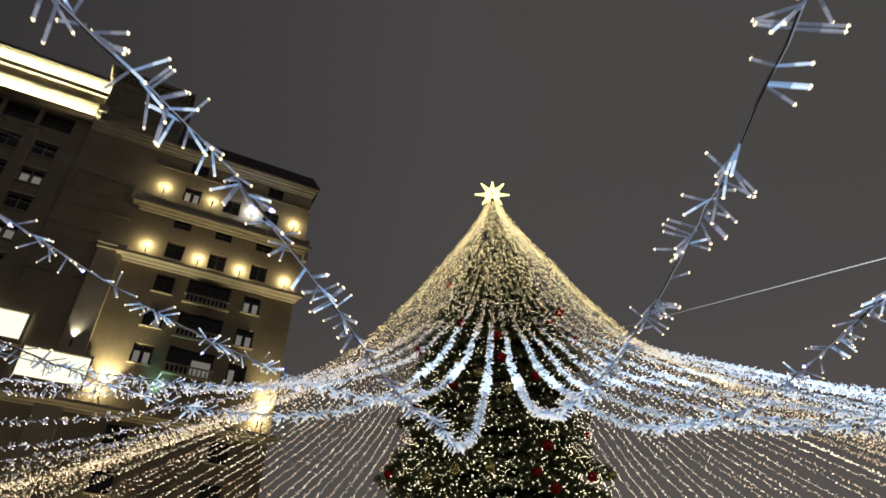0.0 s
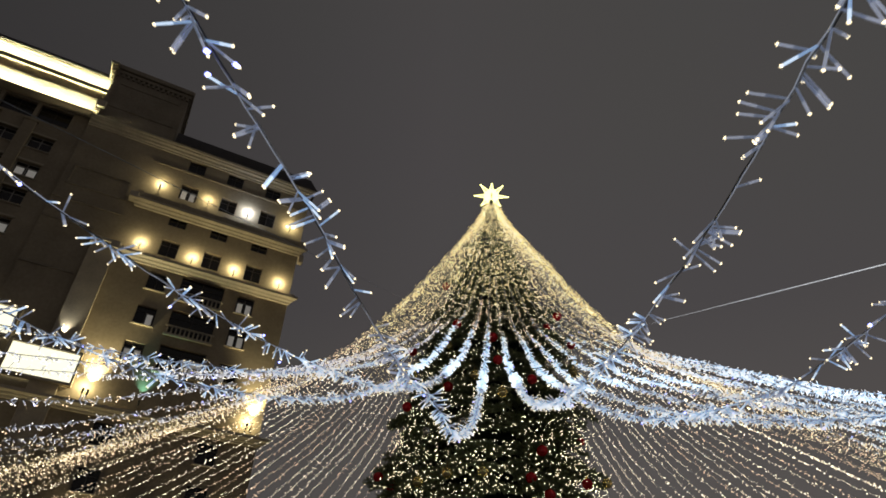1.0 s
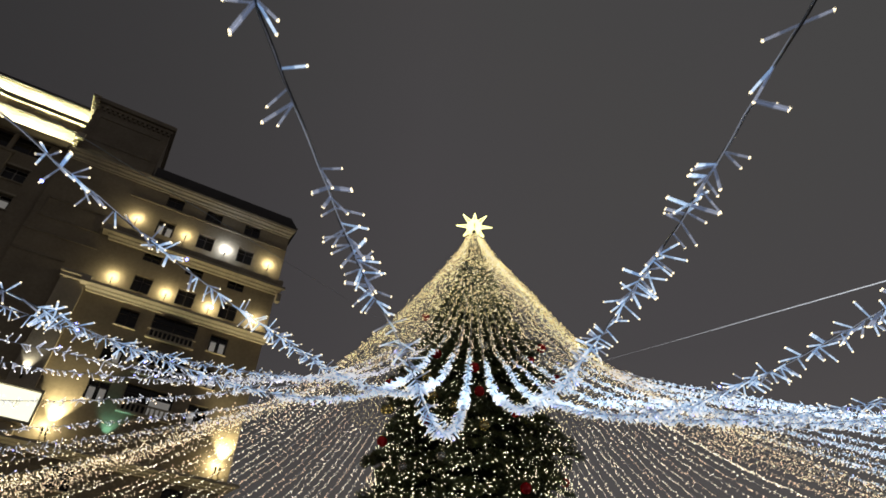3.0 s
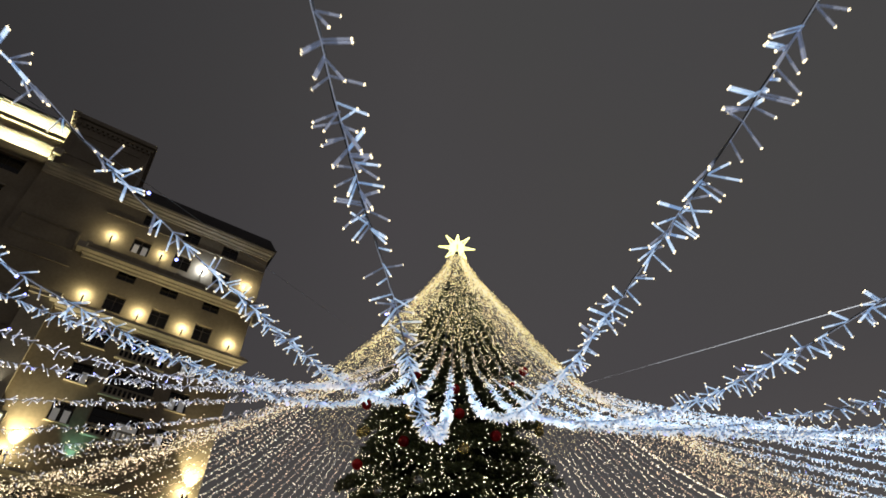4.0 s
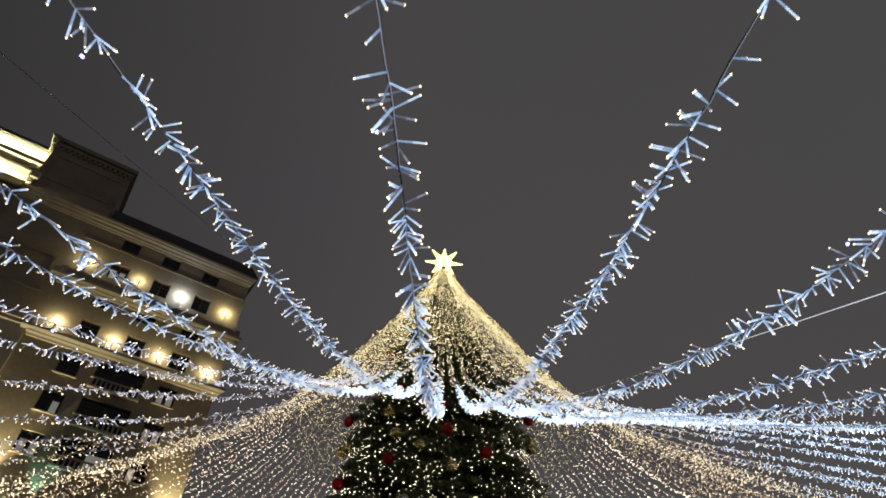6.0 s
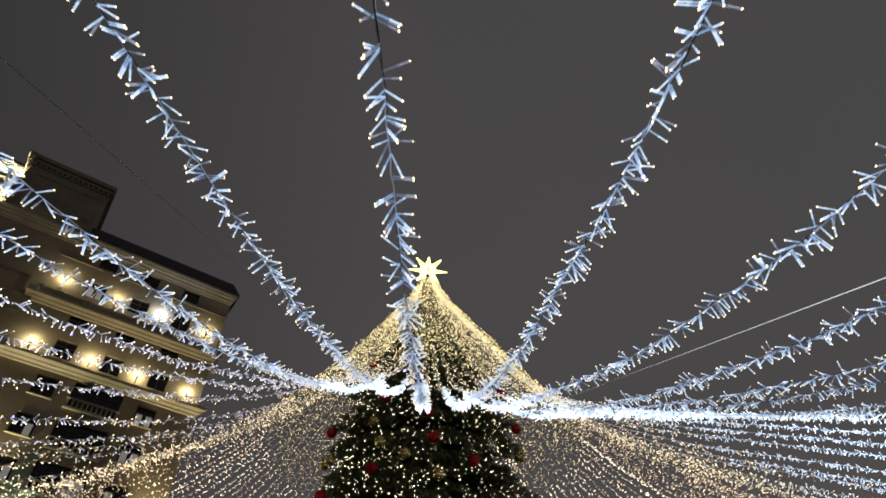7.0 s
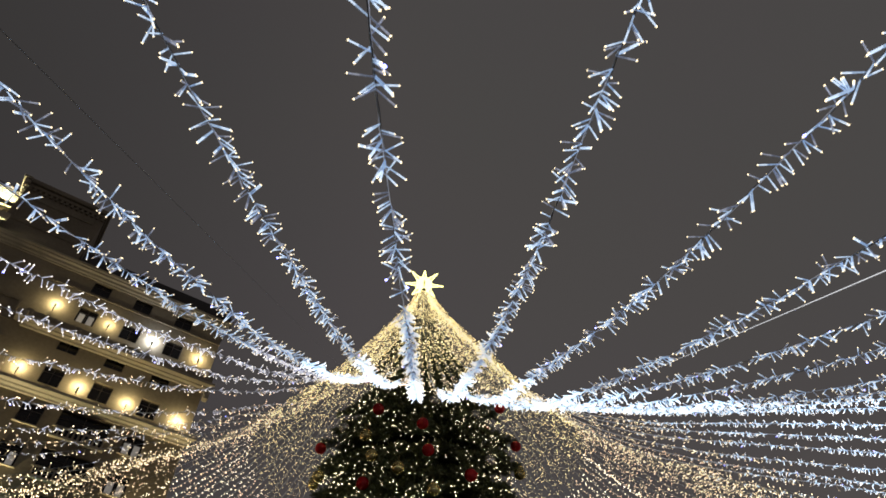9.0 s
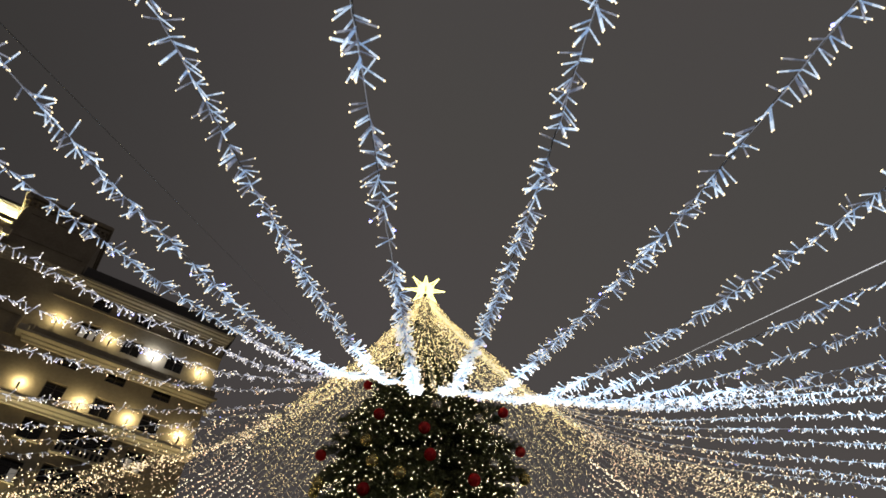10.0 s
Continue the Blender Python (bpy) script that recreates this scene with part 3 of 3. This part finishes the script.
bmesh.ops.create_icosphere(bm, subdivisions=2, radius=0.48)
for v_ in bm.verts:
    v_.co.y *= 0.7
part("hub", bm, STAR_GLOW, star)
# a raised dim ellipsoid drawn for the slot in the hub
bm = bmesh.new()
bmesh.ops.create_icosphere(bm, subdivisions=2, radius=0.14, matrix=Matrix.Translation((0, -0.26, 0)) @ Matrix.Diagonal((0.55, 0.6, 1.5, 1)))
part("centre_slot", bm, STAR_FILL, star, "dimmer yellow slot in the star's middle")
for k in range(8):
    a = k * math.pi / 4
    reach = (1.0 if k < 4 else 0.86) if k % 2 else 1.08 if k % 4 == 0 else 0.82
    wide = 0.09 if k % 4 == 0 else 0.115
    for sgn in (-1, 1):
        d = np.array((math.cos(a), 0, math.sin(a)))
        s = np.array((-math.sin(a), 0, math.cos(a)))
        v, fc = tube(np.linspace(d * 0.38 + sgn * s * wide, d * reach, 4), 0.027, 5)
        arrays("edge_tube", v, fc, [STAR_EDGE], parent=star)
bm = bmesh.new()
bmesh.ops.create_cone(bm, cap_ends=True, segments=10, radius1=0.08, radius2=0.08, depth=0.8, matrix=Matrix.Rotation(radians(-32), 4, "X") @ Matrix.Translation((0, 0, -0.72)))
part("stem", bm, BLACK, star)

# ---- strings of lights from the treetop out over the square ----
PROF_R = np.array((0.30, 0.95, 2.2, 3.6, 5.0, 6.45, 7.5, 8.7, 10.5, 12.6, 15.5, 17.3, 18.9, 20.0, 21.3, 22.8, 24.0, 25.0, 26.3, 28.0, 30.0))
PROF_Z = np.array((24.0, 22.4, 19.9, 17.4, 15.2, 13.3, 12.2, 11.1, 9.85, 8.6, 6.85, 5.9, 5.08, 4.62, 4.2, 3.76, 3.55, 3.44, 3.37, 3.36, 3.5))
RIM = 30.0
# the strings do not all hang alike: height over the common line by bearing
LIFT_AZ = (-180, -90, -76, -68, -60, -52, -44, -36, -30, -25, -20, -14.5, -11.6, -9, -6, 6, 10, 13.7, 17, 20, 23, 26.5, 30, 34, 37, 40, 45, 52, 60, 75, 120, 180)
LIFT = (1.0, 1.2, 1.0, 0.75, 0.45, 0.0, -0.4, -0.33, -0.1, 0.25, 0.6, 0.48, 0.14, 0.25, 0.0, 0.0, 0.15, 0.15, 0.38, 0.52, 0.76, 0.77, 0.82, 0.77, 0.73, 0.66, 0.68, 0.98, 1.25, 1.4, 1.3, 1.0)

# the strings over the path hang askew and slacker: bearing and extra height by distance from the tree
ASKEW_R, SLACK_R = (10, 17, 21, 25, 29), (4, 8, 12, 16, 20, 23, 26, 29)
ASKEW = {
    -6.0: ((-5.48, -5.56, -5.83, -6.22, -7.14), (0, 0.15, 0.04, -0.03, -0.18, -0.07, 0.36, -0.63)),
    -2.6: ((-2.54, -2.67, -2.78, -2.88, -3.2), (0, -0.06, 0.02, 0.09, 0.06, -0.09, -0.32, -0.47)),
    -9.0: ((-8.31, -8.63, -8.94, -9.52, -10.11), (0, 0.02, -0.05, -0.11, -0.07, 0, -0.03, -0.07)),
    -11.5: ((-11.69, -11.45, -11.18, -10.91, -10.64), (0, 0.37, 0.17, -0.06, -0.13, -0.22, -0.26, -0.28)),
    0.6: ((0.93, 0.48, 0.13, -0.47, -1.07), (0, -0.09, 0.01, 0.11, -0.13, -0.26, -0.13, -0.01)),
    7.0: ((7.0, 7.0, 7.0, 7.0, 7.0), (0, -0.04, -0.1, 0.0, 0.06, 0.05, 0, 0)),
    10.4: ((10.4, 10.4, 10.4, 10.4, 10.4), (0, -0.04, -0.1, 0.0, 0.06, 0.05, 0, 0)),
    3.6: ((3.92, 3.66, 3.42, 3.18, 2.94), (0, -0.14, -0.06, 0.03, -0.12, -0.26, -0.33, -0.38)),
}


def string_line(az, sag, step, swell=0.0, dip=0.0):
    r = [0.3]
    while r[-1] < RIM:
        slope = float(np.interp(r[-1], PROF_R[:-1], np.diff(PROF_Z) / np.diff(PROF_R)))
        r.append(r[-1] + step / math.hypot(1, slope))
    r = np.array(r)
    z = np.interp(r, PROF_R, PROF_Z)
    n = max(3, int(1.0 / step))
    pad = np.concatenate([np.full(n, z[0]) + (z[0] - z[1]) * np.arange(n, 0, -1), z, np.full(n, z[-1]) + (z[-1] - z[-2]) * np.arange(1, n + 1)])
    z = np.convolve(pad, np.ones(2 * n + 1) / (2 * n + 1), "valid")
    z = z + sag * np.interp(r, (0, 9, 22, 26, 30), (0, 0.05, 0.1, 1.0, 0.0))
    z = z + np.interp(az, LIFT_AZ, LIFT) * np.interp(r, (0.3, 3.0, 9.0, 20.0, RIM), (0.0, 0.75, 1.0, 1.0, 0.0))
    z = z + swell * np.interp(r, (9.0, 12.5, 16.5, 19.5), (0, 1, 1, 0))
    # the front strings stand prouder of the tree's shoulder
    z = z + np.interp(az, (-85, -62, -14, 0, 14, 26), (0.0, 0.42, 0.42, 0.5, 0.42, 0.0)) * np.interp(r, (3, 5, 9.6, 11.2, 12.8), (0, 1, 1, 0.4, 0))
    z = z - dip * np.interp(r, (15.0, 18.0, 20.5, 22.5), (0, 1, 1, 0))
    a = np.radians(az + 0 * r)
    if az in ASKEW:
        a = np.radians(np.interp(r, ASKEW_R, ASKEW[az][0]))
        z = z + np.interp(r, SLACK_R, ASKEW[az][1])
    return r, np.stack([TREE_X + r * np.sin(a), TREE_Y - r * np.cos(a), z], -1)


def stick_mesh(sides, length, thick, tip):
    """A light stick along +z with a round lit tip; material 0 is the shaft, 1 the tip, 2 the neck below the tip."""
    ang = np.arange(sides) * 2 * math.pi / sides
    ring = np.stack([np.cos(ang), np.sin(ang), 0 * ang], -1) * thick
    v = np.concatenate([ring * 0.8, ring + (0, 0, length * 0.55), ring * 0.9 + (0, 0, length), OCTA_V * tip + (0, 0, length)])
    fs, mi = [], []
    for row, m in ((0, 0), (1, 2)):
        for k in range(sides):
            a, b = row * sides + k, row * sides + (k + 1) % sides
            fs += [(a, b, b + sides), (a, b + sides, a + sides)]
            mi += [m, m]
    return v, np.concatenate([np.array(fs), OCTA_F + 3 * sides]), np.array(mi + [1] * 8)


def frames_for(points, idx, rng, count):
    """Sticks' feet and directions: they splay sideways and hang."""
    p = points[idx]
    t = points[np.minimum(idx + 1, len(points) - 1)] - points[np.maximum(idx - 1, 0)]
    t /= np.linalg.norm(t, axis=1)[:, None]
    side = np.cross(t, (0, 0, 1.0))
    side /= np.linalg.norm(side, axis=1)[:, None]
    up = np.cross(side, t)
    s = rng.choice((-1.0, 1.0), count) * rng.uniform(0.25, 1.0, count)
    h = np.where(rng.random(count) < 0.7, rng.uniform(-1.0, -0.1, count), rng.uniform(0.0, 0.6, count))
    along = rng.uniform(-0.45, 0.85, count)
    d = s[:, None] * side + h[:, None] * up - along[:, None] * t
    return p, d / np.linalg.norm(d, axis=1)[:, None]


def basis(d):
    x = np.cross(d, (0.31, 0.77, 0.56))
    x /= np.linalg.norm(x, axis=1)[:, None]
    return np.stack([x, np.cross(d, x), d], -1)


STICK_FAR = stick_mesh(3, 0.112, 0.0055, 0.0064)
STICK_SHORT = stick_mesh(3, 0.08, 0.0047, 0.0068)
STICK_WARM = stick_mesh(3, 0.12, 0.0035, 0.0100)
STICK_INNER = stick_mesh(3, 0.09, 0.0035, 0.0078)
STICK_BACK = stick_mesh(3, 0.06, 0.0035, 0.0124)
near_sticks = []
for k in range(6):
    v, fs, mi = stick_mesh(6, 0.074 + 0.009 * k, 0.0044, 0.0060)
    holder = arrays("led_stick", v, fs, [(SHAFT_NEAR, SHAFT_DIM, SHAFT_MID, SHAFT_BLUE, SHAFT_DIM, SHAFT_NEAR)[k], TIP_NEAR, (NECK_NEAR, NECK_DIM, NECK_NEAR, NECK_NEAR, NECK_DIM, NECK_NEAR)[k]], mi)
    near_sticks.append(holder.data)
    bpy.data.objects.remove(holder)


def string_radius(share, r):
    return r[np.clip((share * (len(r) - 1)).astype(int), 0, len(r) - 1)]


DIP = {-6.0: 0.2, -2.6: 0.09, 0.6: 0.05, 7.0: 0.1}


def light_string(az, sag, rng):
    ob = new("light_string")
    near = abs(az) < 17
    front = abs(az) < 75
    step = 0.05 if near else 0.2
    r, line = string_line(az, sag, step, -0.19 if abs(az) < 6.9 else -0.06 if -22 < az < 10.5 else rng.normal() * (0.07 if az < -25 else 0.14) if az < -25 or az > 42 else 0.0, DIP.get(az, 0.0))
    ob.matrix_world = Matrix.Translation(line[0])
    line = line - line[0]
    wob = np.cumsum(rng.normal(size=(len(line), 3)) * 0.004, axis=0)
    wob -= np.linspace(0, 1, len(line))[:, None] * wob[-1]
    line = line + wob * (0.1 if near else 0.8)
    if near:
        line = line + rng.normal(size=line.shape) * 0.0022
    if near:
        keep = slice(None, None, 2)
        # a dark lead, a clear one and a pale glowing one wound round each other
        for turn, (mat, thick) in enumerate(((DARK_LEAD, 0.0028), (CLEAR, 0.0026), (LEAD_GLOW, 0.0020))):
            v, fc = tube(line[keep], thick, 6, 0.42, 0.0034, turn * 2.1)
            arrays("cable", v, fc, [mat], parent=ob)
    else:
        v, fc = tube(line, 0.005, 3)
        arrays("cable", v, fc, [CABLE_GLOW if -16 < az < 45 else WIRE], parent=ob)
    # lights stand in twos and threes along the cable
    total = float(np.sum(np.linalg.norm(np.diff(line, axis=0), axis=1)))
    clumps = int(total * (24.0 if near else 25.0 if 12 < az < 80 else 15.0 if az < -30 and front else 17.0 if front else 10.0))
    slot = np.arange(clumps)
    if front:
        inner = string_radius(slot / clumps, r)
        slot = slot[((inner > 9) & ((inner > 13) | (rng.random(clumps) < 0.55))) | (rng.random(clumps) < (0.34 if abs(az) < 50 else 0.45))]
    if near:
        # bare stretches between the tufts
        tuft = np.array([noise.noise(Vector((k * total / clumps * 2.7, az * 3.1, 0.0))) for k in slot])
        far_out = string_radius(slot / clumps, r)
        slot = slot[(tuft > np.where(far_out > 21.8, -0.02, -0.2)) | (far_out < 14) | (rng.random(len(slot)) < np.where(far_out > 21.8, 0.26, 0.42))]
    spots = (slot + rng.uniform(-0.45, 0.45, len(slot)) + 0.5) / clumps
    at = np.repeat(spots, rng.choice((1, 2, 2, 2) if front else (1, 1, 2), len(slot)))
    idx = np.clip((at * (len(line) - 1)).astype(int), 0, len(line) - 2)
    feet, dirs = frames_for(line, idx, rng, len(idx))
    feet = feet + (at * (len(line) - 1) - idx)[:, None] * (line[idx + 1] - line[idx])
    rad = r[idx]
    cold = (rad + rng.normal(size=len(rad)) * 1.3 > np.interp(az, (16, 28, 45, 62), (8.9, 10.3, 12.0, 13.0))) & (rng.random(len(rad)) < np.interp(az, (-48, -34, -19, 46, 72), (0.0, 0.35, 1.0, 1.0, 0.0)))
    single = (rad > 14.5) & (rad < 27.2) & near & cold
    size = rng.uniform(0.8, 1.25, len(rad)) * np.where(cold, np.interp(rad, (6.5, 11.5), (0.52, 1.0)), 1.0)
    for which, proto, mats in ((cold & ~single, STICK_SHORT if az < -13 or az > 14 else STICK_FAR, [SHAFT_PALE if az < -13 else SHAFT_COLD, TIP_COLD, SHAFT_PALE if az < -13 else NECK_COLD]), (~cold & (rad < 6.0), STICK_INNER if front and abs(az) < 40 else STICK_WARM, [SHAFT_WARM, TIP_GOLD, SHAFT_WARM]), (~cold & (rad >= 6.0), STICK_INNER if front and abs(az) < 40 else STICK_WARM if front else STICK_BACK, [SHAFT_WARM, TIP_COPPER if rng.random() < 0.3 else TIP_WARM if front else TIP_BACK, SHAFT_WARM])):
        if not which.any():
            continue
        v, fs, mi = proto
        b = basis(dirs[which])
        vv = np.einsum("nij,vj->nvi", b, v) * size[which][:, None, None] + feet[which][:, None, :]
        n = len(vv)
        ff = fs[None] + (np.arange(n) * len(v))[:, None, None]
        leds = arrays("led_garland", vv.reshape(-1, 3), ff.reshape(-1, 3), mats, np.tile(mi, n), ob)
        leds["kind"] = "stuff"
    if cold.any() and front:
        odd = rng.choice(np.nonzero(cold)[0], max(1, int(cold.sum()) // 60))
        v, fc = merge([(OCTA_V * 0.011 + feet[k] + dirs[k] * 0.1, OCTA_F) for k in odd])
        arrays("blue_leds", v, fc, [TIP_BLUE], parent=ob, label="a few deep blue lights")
    # the nearest lights are single sticks; a twin side by side imitates flicker
    for k in np.nonzero(single)[0]:
        m = Matrix([list(q) for q in basis(dirs[k:k + 1])[0]]).to_4x4()
        # farther out from the tree most sticks take the dim copies
        data = near_sticks[rng.integers(6) if rad[k] < 22.5 + rng.random() * 1.5 else int(rng.choice((1, 4, 1, 4, 3)))]
        along = line[min(idx[k] + 1, len(line) - 1)] - line[idx[k]]
        along = along / np.linalg.norm(along) * rng.uniform(0.009, 0.014)
        for twin in range(int(rng.choice((1, 1, 1, 1, 2)))):
            o = new("led_stick", data)
            o.parent = ob
            o.matrix_local = Matrix.Translation(feet[k] + along * twin + rng.normal(size=3) * 0.0015) @ m
    where = "cold white and blue" if front else "warm white"
    return tagged(ob, where + " string of stick lights sloping from the treetop", "light string", "strings of lights round the tree")


STRINGS = [(-9.0, 0.0), (-6.0, -0.58), (-2.6, 0.0), (0.6, 0.0), (3.6, -0.1), (7.0, 0.0), (10.4, 0.0), (-11.5, 0.0), (-14.5, 0.0), (-17.3, 0.0), (-20.5, 0.0)]
az = -23.7
while az > -178:
    STRINGS.append((az + rng.normal() * 0.16, rng.normal() * 0.12))
    az -= 3.2
az = 13.7
while az < 180:
    STRINGS.append((az + rng.normal() * 0.16, rng.normal() * 0.12))
    az += 3.2
for az, sag in STRINGS:
    light_string(az, sag, rng)

# rim cable and masts that hold the strings' outer ends
rim = new("string_rim")
tagged(rim, "steel rim cable on slim masts round the square", "cable rim")
ang = np.linspace(0, 2 * math.pi, 181)
v, fc = tube(np.stack([TREE_X + RIM * np.sin(ang), TREE_Y - RIM * np.cos(ang), 0 * ang + 3.5], -1), 0.012, 5)
arrays("rim_cable", v, fc, [STEEL], parent=rim)
for k in range(18):
    a = radians(10 + 20 * k)
    bm = bmesh.new()
    bmesh.ops.create_cone(bm, cap_ends=True, segments=12, radius1=0.07, radius2=0.05, depth=3.6, matrix=Matrix.Translation((TREE_X + (RIM + 0.08) * math.sin(a), TREE_Y - (RIM + 0.08) * math.cos(a), 1.8)))
    part("mast", bm, BLACK, rim)

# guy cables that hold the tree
# the white one's glow replaces caught light; thinning fades it towards the tree
for az, z0, fall, mat, size, label in ((25.0, 14.82, 0.28, GUY_GLOW, 0.013, "thin white rope light stretched from the tree"), (-20.0, 15.9, 0.366, WIRE, 0.006, "thin grey guy cable holding the tree")):
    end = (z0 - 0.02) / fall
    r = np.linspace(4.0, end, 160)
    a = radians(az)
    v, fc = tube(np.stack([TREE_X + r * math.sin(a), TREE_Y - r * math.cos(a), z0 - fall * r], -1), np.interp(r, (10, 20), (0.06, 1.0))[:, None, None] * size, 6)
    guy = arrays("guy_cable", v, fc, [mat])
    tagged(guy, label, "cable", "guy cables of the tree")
